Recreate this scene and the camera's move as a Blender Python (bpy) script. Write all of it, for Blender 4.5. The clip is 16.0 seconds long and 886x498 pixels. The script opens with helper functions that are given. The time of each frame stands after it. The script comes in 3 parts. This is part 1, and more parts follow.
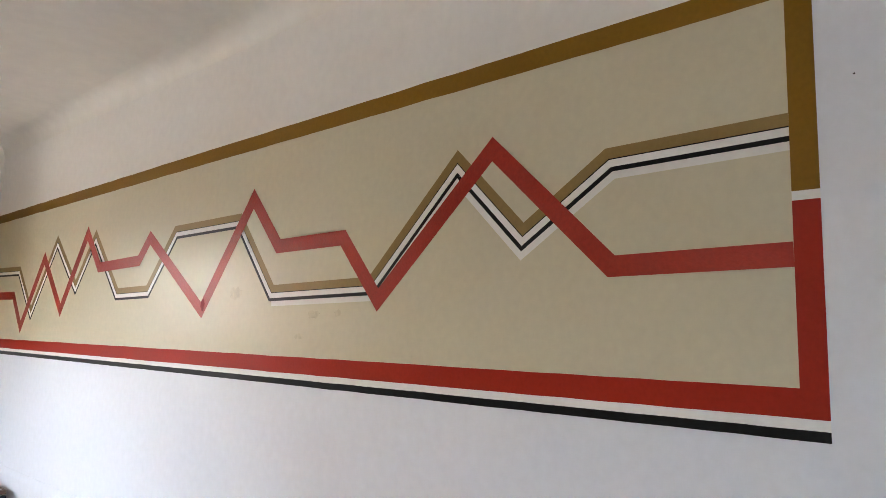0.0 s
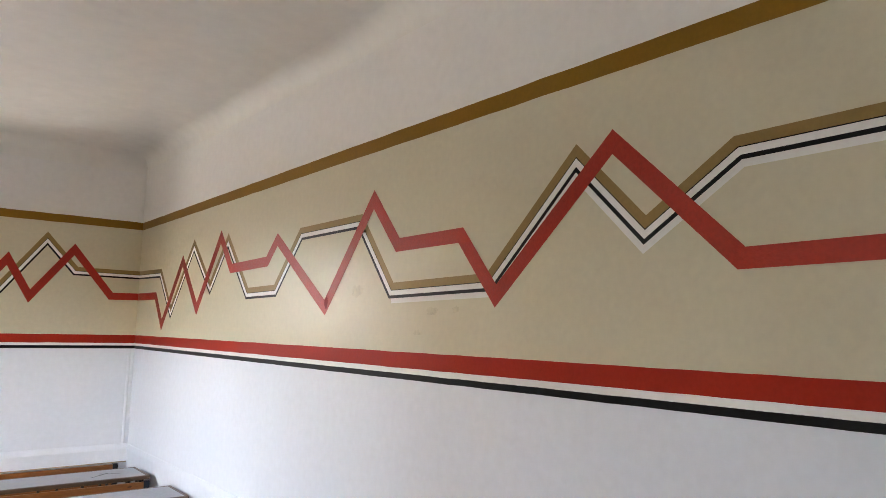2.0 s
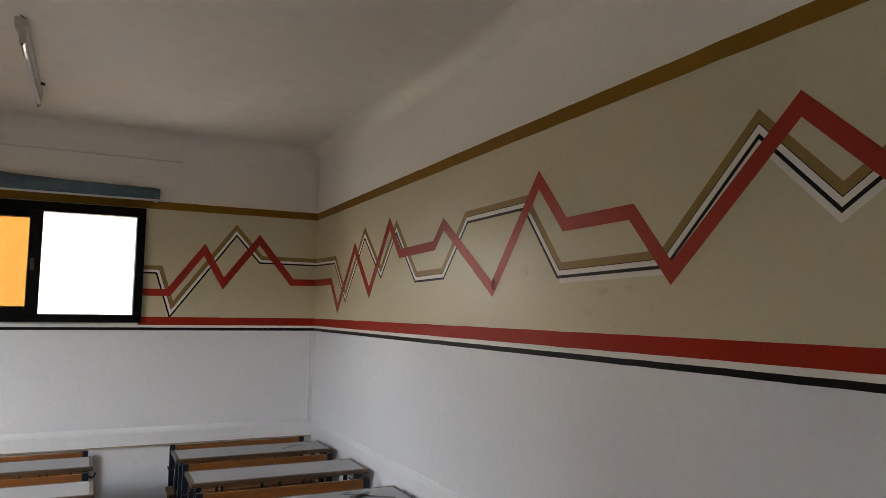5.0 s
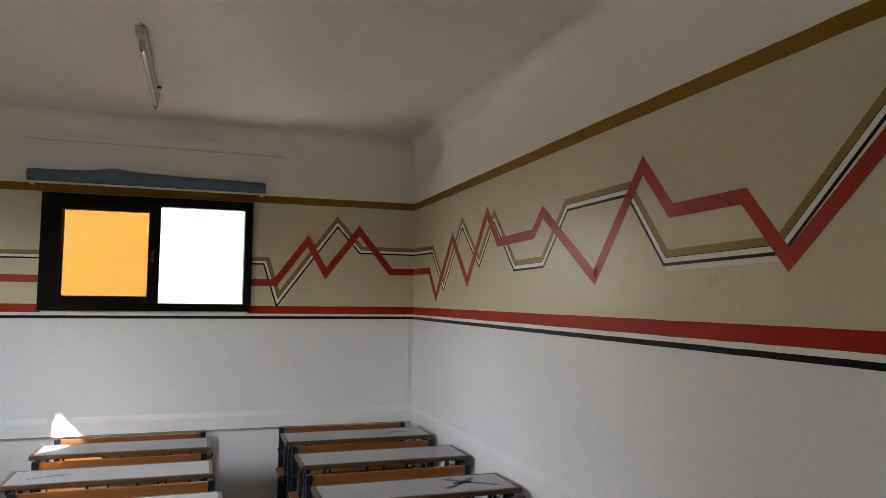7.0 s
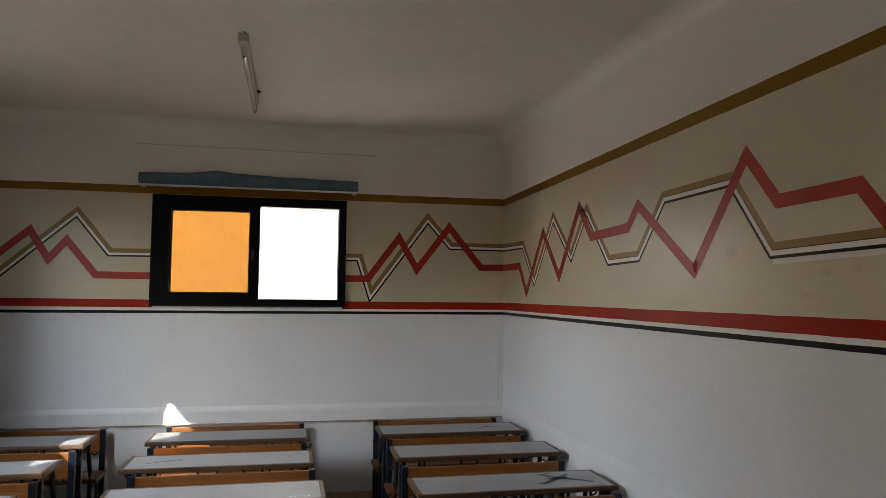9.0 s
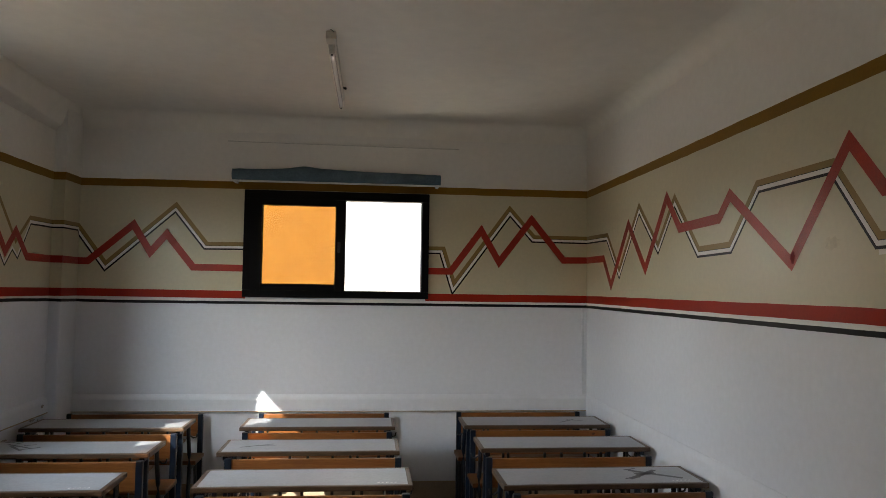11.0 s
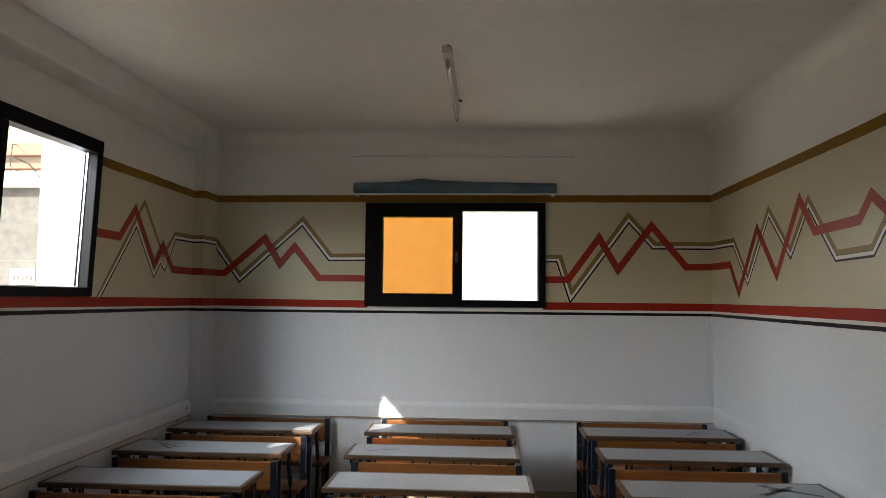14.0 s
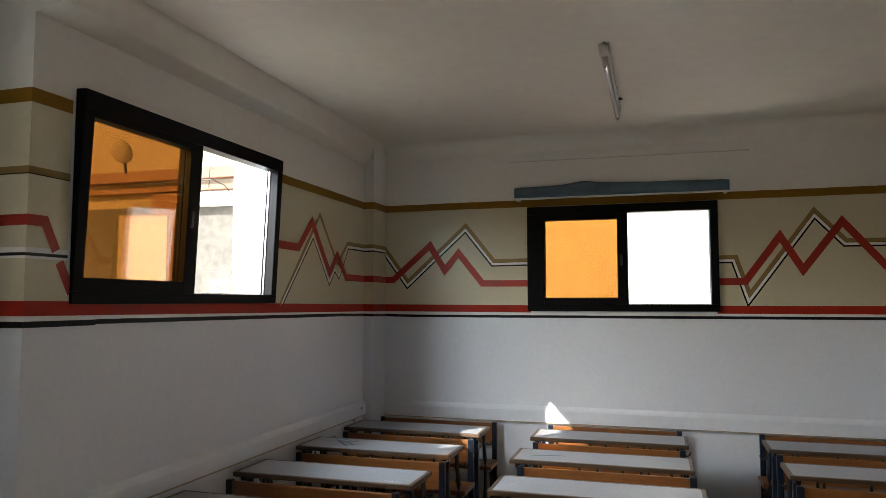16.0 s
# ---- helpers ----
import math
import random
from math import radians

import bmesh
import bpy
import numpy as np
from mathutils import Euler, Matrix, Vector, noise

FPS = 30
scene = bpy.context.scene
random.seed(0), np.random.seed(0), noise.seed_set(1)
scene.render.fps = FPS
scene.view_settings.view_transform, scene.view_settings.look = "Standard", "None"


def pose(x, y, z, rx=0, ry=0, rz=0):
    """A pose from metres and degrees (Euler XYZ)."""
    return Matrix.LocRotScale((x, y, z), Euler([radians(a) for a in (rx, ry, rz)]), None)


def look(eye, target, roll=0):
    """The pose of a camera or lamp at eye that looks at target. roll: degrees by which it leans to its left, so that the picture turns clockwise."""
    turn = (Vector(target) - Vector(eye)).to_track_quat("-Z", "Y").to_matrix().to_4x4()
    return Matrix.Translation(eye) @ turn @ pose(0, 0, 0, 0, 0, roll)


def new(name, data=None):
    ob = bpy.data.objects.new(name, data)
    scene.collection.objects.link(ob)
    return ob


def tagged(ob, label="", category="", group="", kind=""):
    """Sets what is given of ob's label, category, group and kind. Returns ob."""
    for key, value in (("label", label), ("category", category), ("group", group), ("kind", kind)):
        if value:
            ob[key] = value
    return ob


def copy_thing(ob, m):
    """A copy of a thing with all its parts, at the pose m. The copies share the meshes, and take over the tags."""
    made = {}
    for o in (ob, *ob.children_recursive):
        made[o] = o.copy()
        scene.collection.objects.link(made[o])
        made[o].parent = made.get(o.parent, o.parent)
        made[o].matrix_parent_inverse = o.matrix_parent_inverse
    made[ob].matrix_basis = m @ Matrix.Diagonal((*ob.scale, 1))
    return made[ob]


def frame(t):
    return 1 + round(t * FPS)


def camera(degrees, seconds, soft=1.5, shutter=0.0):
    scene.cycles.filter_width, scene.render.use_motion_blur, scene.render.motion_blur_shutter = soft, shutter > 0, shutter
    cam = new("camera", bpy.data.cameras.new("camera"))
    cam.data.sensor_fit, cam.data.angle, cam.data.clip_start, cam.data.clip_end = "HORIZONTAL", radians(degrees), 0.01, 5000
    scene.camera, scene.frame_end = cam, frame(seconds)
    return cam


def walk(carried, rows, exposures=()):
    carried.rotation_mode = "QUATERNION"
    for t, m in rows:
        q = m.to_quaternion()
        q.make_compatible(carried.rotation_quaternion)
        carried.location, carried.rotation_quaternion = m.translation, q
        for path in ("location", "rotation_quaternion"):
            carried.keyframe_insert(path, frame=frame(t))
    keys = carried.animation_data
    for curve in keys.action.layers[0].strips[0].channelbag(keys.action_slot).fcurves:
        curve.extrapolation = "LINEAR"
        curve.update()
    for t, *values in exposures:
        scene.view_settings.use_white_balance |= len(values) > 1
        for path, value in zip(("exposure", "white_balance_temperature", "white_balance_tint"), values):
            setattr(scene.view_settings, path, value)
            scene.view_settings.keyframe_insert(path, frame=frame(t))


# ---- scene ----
cam = camera(63.7, 16.0, soft=0.75)
PATH = [
    (0, (-1.519, -5.52, 1.745), (-0.052, -4.177, 1.957), 0.6),
    (0.5, (-1.547, -5.515, 1.736), (-0.124, -4.126, 1.949), 0.6),
    (1, (-1.539, -5.51, 1.722), (-0.188, -4.054, 1.952), 1.1),
    (1.5, (-1.549, -5.51, 1.71), (-0.247, -4.009, 1.943), 1.3),
    (2, (-1.542, -5.51, 1.708), (-0.301, -3.958, 1.936), 1.3),
    (2.5, (-1.526, -5.506, 1.716), (-0.33, -3.917, 1.929), 1.4),
    (3, (-1.543, -5.503, 1.703), (-0.394, -3.879, 1.91), 2.2),
    (3.5, (-1.566, -5.504, 1.695), (-0.468, -3.845, 1.895), 2.3),
    (4, (-1.587, -5.507, 1.687), (-0.565, -3.799, 1.886), 1.9),
    (4.5, (-1.575, -5.494, 1.69), (-0.628, -3.742, 1.88), 1.3),
    (6.8, (-1.619, -5.496, 1.698), (-0.957, -3.614, 1.836), 0.7),
    (7, (-1.62, -5.49, 1.696), (-0.978, -3.601, 1.835), 0.7),
    (7.5, (-1.629, -5.492, 1.694), (-1.035, -3.588, 1.826), 0.6),
    (8, (-1.631, -5.489, 1.692), (-1.1, -3.565, 1.819), 0.6),
    (8.5, (-1.639, -5.49, 1.695), (-1.17, -3.549, 1.818), 0.4),
    (9, (-1.662, -5.494, 1.69), (-1.248, -3.541, 1.816), 0.6),
    (11.5, (-1.697, -5.511, 1.677), (-1.543, -3.52, 1.778), 0.7),
    (12, (-1.705, -5.514, 1.679), (-1.59, -3.519, 1.776), 0.6),
    (12.5, (-1.709, -5.52, 1.671), (-1.646, -3.524, 1.773), 0.6),
    (13, (-1.712, -5.518, 1.665), (-1.692, -3.521, 1.775), 0.5),
    (13.5, (-1.72, -5.533, 1.663), (-1.764, -3.537, 1.785), 0.4),
    (14, (-1.713, -5.544, 1.666), (-1.835, -3.552, 1.798), 0.5),
    (14.5, (-1.731, -5.557, 1.667), (-1.951, -3.574, 1.805), 0.3),
    (15, (-1.736, -5.561, 1.668), (-2.071, -3.594, 1.809), 0.5),
    (15.5, (-1.718, -5.554, 1.668), (-2.181, -3.614, 1.812), 0.4),
    (16, (-1.676, -5.544, 1.659), (-2.255, -3.636, 1.805), -0.0),
]
walk(cam, [(t, look(eye, target, roll)) for t, eye, target, roll in PATH], [(0.0, 3.24, 6250, 11), (1.5, 3.12, 6250, 11), (2.5, 3.2, 6260, 11), (3.0, 3.18, 6280, 11), (3.5, 2.75, 6490, 11), (4.0, 2.22, 6650, 11), (4.5, 1.92, 6730, 10), (7.0, 1.93, 6750, 8), (7.5, 1.66, 6750, 8), (8.0, 1.66, 6750, 8), (9.0, 1.53, 6690, 7), (11.5, 1.53, 6670, 7), (12.5, 1.4, 6660, 7), (13.5, 1.4, 6640, 6), (15.0, 1.8, 6610, 6), (16.0, 1.72, 6590, 6)])

# ---- light ----
world = bpy.data.worlds.new("sky")
scene.world = world
world.use_nodes = True
wn = world.node_tree.nodes
sky = wn.new("ShaderNodeTexSky")
sky.sky_type = "NISHITA"
sky.sun_disc = False
sky.dust_density = 4.0
SUN_WAY = Vector((0.813, 1.0, -0.848)).normalized()
sky.sun_elevation = math.asin(-SUN_WAY.z)
sky.sun_rotation = math.atan2(-SUN_WAY.x, -SUN_WAY.y)
world.node_tree.links.new(sky.outputs[0], wn["Background"].inputs[0])
wn["Background"].inputs[1].default_value = 0.15
sun = new("sun", bpy.data.lights.new("sun", "SUN"))
sun.data.energy, sun.data.angle, sun.data.color = 5.0, radians(0.5), (1.0, 0.95, 0.88)
sun.matrix_world = look((-8, -9, 9), Vector((-8, -9, 9)) + SUN_WAY)


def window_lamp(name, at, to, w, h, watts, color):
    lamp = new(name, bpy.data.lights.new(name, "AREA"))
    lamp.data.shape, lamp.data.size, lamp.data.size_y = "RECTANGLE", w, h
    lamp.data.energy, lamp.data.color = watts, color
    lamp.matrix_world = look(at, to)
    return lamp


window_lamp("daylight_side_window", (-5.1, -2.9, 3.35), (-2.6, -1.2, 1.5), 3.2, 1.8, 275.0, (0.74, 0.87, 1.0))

# ---- materials ----


def mat(name, color, rough=0.5, metal=0.0, vary=0.06, grain=60.0, cloud=2.0, bump=0.0, bump_scale=200.0, stretch=(1, 1, 1), each=0.0, coat=0.0, tint=None, spec=0.5):
    """A surface with variation at two scales, fine relief and a little uneven gloss."""
    m = bpy.data.materials.new(name)
    m.use_nodes = True
    nt = m.node_tree
    n, l = nt.nodes, nt.links
    b = n["Principled BSDF"]
    b.inputs["Metallic"].default_value = metal
    b.inputs["Coat Weight"].default_value = coat
    b.inputs["Specular IOR Level"].default_value = spec
    co = n.new("ShaderNodeTexCoord")
    mp = n.new("ShaderNodeMapping")
    mp.inputs["Scale"].default_value = stretch
    l.new(co.outputs["Object"], mp.inputs[0])
    fine, wide = n.new("ShaderNodeTexNoise"), n.new("ShaderNodeTexNoise")
    fine.inputs["Scale"].default_value, fine.inputs["Detail"].default_value = grain, 6
    wide.inputs["Scale"].default_value, wide.inputs["Detail"].default_value = cloud, 4
    for t in (fine, wide):
        l.new(mp.outputs[0], t.inputs["Vector"])
    add = n.new("ShaderNodeMath")
    add.operation = "ADD"
    l.new(fine.outputs["Fac"], add.inputs[0])
    l.new(wide.outputs["Fac"], add.inputs[1])
    ramp = n.new("ShaderNodeMapRange")
    ramp.inputs["From Min"].default_value, ramp.inputs["From Max"].default_value = 0.7, 1.3
    l.new(add.outputs[0], ramp.inputs["Value"])
    mix = n.new("ShaderNodeMix")
    mix.data_type = "RGBA"
    dark = tint or tuple(c * (1 - 2 * vary) for c in color)
    mix.inputs["A"].default_value = (*dark, 1)
    mix.inputs["B"].default_value = (*[min(1, c * (1 + vary)) for c in color], 1)
    l.new(ramp.outputs[0], mix.inputs["Factor"])
    out = mix.outputs["Result"]
    if each:
        info = n.new("ShaderNodeObjectInfo")
        hsv = n.new("ShaderNodeHueSaturation")
        val = n.new("ShaderNodeMapRange")
        val.inputs["To Min"].default_value, val.inputs["To Max"].default_value = 1 - each, 1 + each
        l.new(info.outputs["Random"], val.inputs["Value"])
        l.new(val.outputs[0], hsv.inputs["Value"])
        l.new(out, hsv.inputs["Color"])
        out = hsv.outputs["Color"]
    l.new(out, b.inputs["Base Color"])
    gl = n.new("ShaderNodeMapRange")
    gl.inputs["To Min"].default_value, gl.inputs["To Max"].default_value = max(0.02, rough - 0.06), min(1, rough + 0.06)
    l.new(wide.outputs["Fac"], gl.inputs["Value"])
    l.new(gl.outputs[0], b.inputs["Roughness"])
    if bump:
        rel = n.new("ShaderNodeTexNoise")
        rel.inputs["Scale"].default_value, rel.inputs["Detail"].default_value = bump_scale, 3
        l.new(mp.outputs[0], rel.inputs["Vector"])
        bp = n.new("ShaderNodeBump")
        bp.inputs["Strength"].default_value, bp.inputs["Distance"].default_value = bump, 0.004
        l.new(rel.outputs["Fac"], bp.inputs["Height"])
        l.new(bp.outputs[0], b.inputs["Normal"])
    return m


def glass(name, color, gloss, share):
    m = bpy.data.materials.new(name)
    m.use_nodes = True
    nt = m.node_tree
    n, l = nt.nodes, nt.links
    n.remove(n["Principled BSDF"])
    tr, gs, mx = n.new("ShaderNodeBsdfTransparent"), n.new("ShaderNodeBsdfGlossy"), n.new("ShaderNodeMixShader")
    tr.inputs[0].default_value, gs.inputs["Roughness"].default_value = (*color, 1), gloss
    mx.inputs[0].default_value = share
    l.new(tr.outputs[0], mx.inputs[1])
    l.new(gs.outputs[0], mx.inputs[2])
    l.new(mx.outputs[0], n["Material Output"].inputs[0])
    return m


PLASTER = mat("white_wall_paint", (0.75, 0.77, 0.82), 0.42, vary=0.025, grain=30, cloud=1.2, bump=0.10, bump_scale=60, spec=0.5)
CEILING = mat("ceiling_paint", (0.77, 0.735, 0.655), 0.6, vary=0.03, grain=12, cloud=0.8, bump=0.25, bump_scale=14)
CREAM = mat("cream_gloss_paint", (0.59, 0.535, 0.375), 0.36, vary=0.03, grain=40, cloud=1.5, bump=0.06, bump_scale=110, spec=0.5)
GOLD = mat("ochre_paint", (0.235, 0.122, 0.012), 0.4, vary=0.06, grain=80, cloud=3, bump=0.08, spec=0.12)
OCHRE = mat("light_ochre_paint", (0.28, 0.185, 0.062), 0.32, vary=0.06, grain=80, cloud=3, bump=0.08, spec=0.25)
RED = mat("red_gloss_paint", (0.37, 0.026, 0.013), 0.30, vary=0.10, grain=90, cloud=2.5, bump=0.3, bump_scale=170, spec=0.3)
BLACK = mat("black_paint", (0.008, 0.008, 0.009), 0.35, vary=0.2, grain=60, spec=0.12)
WHITE = mat("white_line_paint", (0.82, 0.81, 0.78), 0.35, vary=0.03, spec=0.3)
RED_BORDER = mat("dark_red_paint", (0.36, 0.025, 0.012), 0.36, vary=0.06, grain=90, cloud=2.5, bump=0.08, bump_scale=120, spec=0.10)
UPPER = mat("warm_white_paint", (0.775, 0.745, 0.685), 0.5, vary=0.025, grain=25, cloud=1.0, bump=0.15, bump_scale=60, spec=0.3)
PALE = mat("pale_halo_paint", (0.76, 0.74, 0.70), 0.3, vary=0.03, spec=0.3)
STAIN = mat("brown_stain", (0.555, 0.495, 0.33), 0.42, vary=0.12, grain=50, cloud=20)
JOINT_SHADE = mat("plaster_joint_shade", (0.60, 0.575, 0.525), 0.7, vary=0.12, grain=30, cloud=12)
GRIME = mat("grey_grime", (0.40, 0.37, 0.34), 0.7, vary=0.2, grain=40, cloud=12)
BLOT = mat("dark_red_blot", (0.19, 0.006, 0.008), 0.6, vary=0.15, spec=0.05)
ALU = mat("black_anodised_aluminium", (0.004, 0.004, 0.0045), 0.5, metal=0.0, vary=0.15, spec=0.08)
ALU_EDGE = mat("bare_aluminium", (0.55, 0.56, 0.58), 0.3, metal=0.9, vary=0.1)
CLEAR = glass("inner_amber_pane", (1.0, 1.0, 1.0), 0.02, 0.04)
AMBER = glass("amber_glass", (0.19, 0.084, 0.017), 0.02, 0.0)
BLUE_CLOTH = mat("blue_grey_cloth", (0.10, 0.155, 0.19), 0.85, vary=0.14, grain=90, cloud=9, bump=0.5, bump_scale=40)
PIPE = mat("white_pipe", (0.7, 0.7, 0.68), 0.4, vary=0.05)
STEEL = mat("navy_enamel_steel", (0.004, 0.010, 0.023), 0.38, vary=0.25, grain=60, cloud=8, spec=0.35)
DARKSTEEL = mat("dark_steel", (0.015, 0.016, 0.02), 0.4, vary=0.2, grain=60, cloud=8)
WOOD = mat("varnished_pine", (0.22, 0.086, 0.022), 0.38, vary=0.12, grain=30, cloud=5, stretch=(0.6, 9, 9), each=0.16, bump=0.1, bump_scale=40, tint=(0.14, 0.046, 0.010))
TRIM = mat("worn_wood_edge", (0.085, 0.05, 0.028), 0.45, vary=0.25, grain=50, cloud=9, stretch=(0.8, 6, 6), each=0.12, bump=0.2, bump_scale=60)
LAMINATE = mat("white_laminate", (0.31, 0.32, 0.35), 0.36, vary=0.08, grain=70, cloud=6, each=0.05)
KNOT = mat("pine_knot", (0.07, 0.022, 0.008), 0.45, vary=0.2)
PENCIL = mat("scribbled_ink", (0.10, 0.10, 0.11), 0.5, vary=0.3, grain=120)
FLOOR = mat("beige_floor_tile", (0.36, 0.325, 0.28), 0.35, vary=0.12, grain=40, cloud=3)
SKIRT = mat("beige_skirting", (0.42, 0.33, 0.23), 0.5, vary=0.08)
TUBE = mat("unlit_tube_glass", (0.82, 0.82, 0.8), 0.12, vary=0.03, coat=0.5)
BATTEN = mat("yellowed_white_enamel", (0.50, 0.47, 0.41), 0.4, vary=0.08)
OUT_WHITE = mat("sunlit_white_render", (0.82, 0.81, 0.79), 0.8, vary=0.03, grain=9, cloud=1.0, bump=0.04, bump_scale=9)
OUT_CEMENT = mat("weathered_cement", (0.11, 0.105, 0.098), 0.85, vary=0.18, grain=9, cloud=1.6, bump=0.4, bump_scale=20)
OUT_BROWN = mat("brown_cornice", (0.24, 0.135, 0.095), 0.8, vary=0.1)
OUT_SAND = mat("sand_render", (0.36, 0.31, 0.24), 0.85, vary=0.08, grain=10, cloud=1.5)
GROUND = mat("dusty_ground", (0.45, 0.41, 0.35), 0.9, vary=0.15, grain=8, cloud=0.6)

# ---- helpers of the build ----


def part(name, bm, material, parent=None, label=""):
    me = bpy.data.meshes.new(name)
    bmesh.ops.recalc_face_normals(bm, faces=bm.faces)
    bm.to_mesh(me)
    bm.free()
    me.materials.append(material)
    ob = new(name, me)
    if parent:
        ob.parent = parent
    if label:
        ob["label"] = label
    return ob


def box(x0, y0, z0, x1, y1, z1, bevel=0.0, bm=None):
    bm = bm or bmesh.new()
    r = bmesh.ops.create_cube(bm, size=1.0, matrix=Matrix.Translation(((x0 + x1) / 2, (y0 + y1) / 2, (z0 + z1) / 2)) @ Matrix.Diagonal((abs(x1 - x0), abs(y1 - y0), abs(z1 - z0), 1)))
    if bevel:
        es = list({e for v in r["verts"] for e in v.link_edges})
        bmesh.ops.bevel(bm, geom=es, offset=bevel, segments=2, affect="EDGES", profile=0.6)
    return bm


def rod(a, b, r, bm=None, seg=10, r2=None):
    bm = bm or bmesh.new()
    a, b = Vector(a), Vector(b)
    m = Matrix.Translation((a + b) / 2) @ (b - a).to_track_quat("Z", "Y").to_matrix().to_4x4()
    bmesh.ops.create_cone(bm, cap_ends=True, segments=seg, radius1=r, radius2=r if r2 is None else r2, depth=(b - a).length, matrix=m)
    return bm


def pipe(pts, r, seg=8):
    """A bent round bar through pts."""
    bm = bmesh.new()
    pts = [Vector(p) for p in pts]
    rings = []
    for i, p in enumerate(pts):
        d = (pts[min(i + 1, len(pts) - 1)] - pts[max(i - 1, 0)]).normalized()
        q = d.to_track_quat("Z", "Y")
        rings.append([bm.verts.new(p + q @ Vector((r * math.cos(2 * math.pi * k / seg), r * math.sin(2 * math.pi * k / seg), 0))) for k in range(seg)])
    for a, b in zip(rings, rings[1:]):
        for k in range(seg):
            bm.faces.new((a[k], a[(k + 1) % seg], b[(k + 1) % seg], b[k]))
    bm.faces.new(rings[0][::-1])
    bm.faces.new(rings[-1])
    return bm


def thing(name, at, label, category, group="", kind=""):
    ob = new(name)
    ob.matrix_world = at if isinstance(at, Matrix) else Matrix.Translation(at)
    return tagged(ob, label, category, group, kind)


def slab_with_hole(u0, u1, z0, z1, hole, to_world):
    """A wall slab 0..T thick with one rectangular opening; to_world(u, depth, z)."""
    bm = bmesh.new()
    us = [u0, u1] if not hole else [u0, hole[0], hole[1], u1]
    zs = [z0, z1] if not hole else [z0, hole[2], hole[3], z1]
    vs = {(i, j, k): bm.verts.new(to_world(u, k * T, z)) for i, u in enumerate(us) for j, z in enumerate(zs) for k in (0, 1)}
    cells = {(i, j) for i in range(len(us) - 1) for j in range(len(zs) - 1)} - ({(1, 1)} if hole else set())
    for i, j in cells:
        for k in (0, 1):
            bm.faces.new([vs[i, j, k], vs[i + 1, j, k], vs[i + 1, j + 1, k], vs[i, j + 1, k]])
        for (di, dj), (a, b) in {(-1, 0): ((0, 0), (0, 1)), (1, 0): ((1, 0), (1, 1)), (0, -1): ((0, 0), (1, 0)), (0, 1): ((0, 1), (1, 1))}.items():
            if (i + di, j + dj) not in cells:
                p, q = (i + a[0], j + a[1]), (i + b[0], j + b[1])
                bm.faces.new([vs[p[0], p[1], 0], vs[q[0], q[1], 0], vs[q[0], q[1], 1], vs[p[0], p[1], 1]])
    return bm


# ---- room ----
T = 0.12
XL, XC, YC = -3.937, -3.857, -0.27      # window wall, corner pier
YJ, XR, YF, H = -3.457, -4.15, -7.0, 2.95  # jog, recess wall, front wall, ceiling

S = lambda ob: tagged(ob, kind="structure")  # noqa: E731
wall_east = S(part("wall_east", slab_with_hole(YF, T, 0, H + 0.1, None, lambda u, d, z: (d, u, z)), PLASTER, label="white plaster wall with painted zigzag stripes"))
wall_north = S(part("wall_north", slab_with_hole(XL - T, 0, 0, H + 0.1, (-2.63, -1.29, 1.61, 2.37), lambda u, d, z: (u, d, z)), PLASTER, label="white plaster back wall with zigzag stripes"))
wall_west = S(part("wall_west", slab_with_hole(YJ, 0, 0, H + 0.1, (-3.205, -1.685, 1.68, 2.51), lambda u, d, z: (XL - d, u, z)), PLASTER, label="white plaster window wall with zigzag stripes"))
wall_jog = S(part("wall_jog", box(XR, YJ, 0, XL - T, YJ + T, H + 0.1), PLASTER, label="short return of the window wall"))
# the recess wall's opening is invented, out of view, to admit sun and sky
wall_recess = S(part("wall_recess", slab_with_hole(YF, YJ + T, 0, H + 0.1, (-5.6, -4.15, 1.60, 2.50), lambda u, d, z: (XR - d, u, z)), PLASTER, label="plain white wall with an added opening, out of view, for light"))
wall_south = S(part("wall_south", box(XR - T, YF - T, 0, T, YF, H + 0.1), PLASTER, label="plain white front wall"))
floor = S(part("floor", box(XR, YF, -0.1, 0, 0, 0), FLOOR, label="beige tiled floor"))
pier = S(part("pier", box(XL - 0.03, YC, -0.02, XC, 0.03, H + 0.03, 0.012), PLASTER, label="shallow white plastered corner pier"))


def ceiling_mesh():
    bm = box(XR, YF, H, 0, 0, H + 0.1)
    seg = 8
    for a, b, n, r in (((0, YF), (0, 0), (-1, 0), 0.10), ((0, 0), (XL, 0), (0, -1), 0.13)):
        rows = []
        for k in range(seg + 1):
            t = math.pi / 2 * k / seg
            off, z = r * (1 - math.sin(t)), H - r * (1 - math.cos(t))
            rows.append([bm.verts.new((p[0] + n[0] * off, p[1] + n[1] * off, z - 0.0005)) for p in (a, b)])
        for p, q in zip(rows, rows[1:]):
            bm.faces.new((p[0], p[1], q[1], q[0]))
    return bm


ceiling = S(part("ceiling", ceiling_mesh(), CEILING, label="off-white coved plaster ceiling"))
for f in ceiling.data.polygons:
    f.use_smooth = len(f.vertices) == 4 and f.area < 0.5


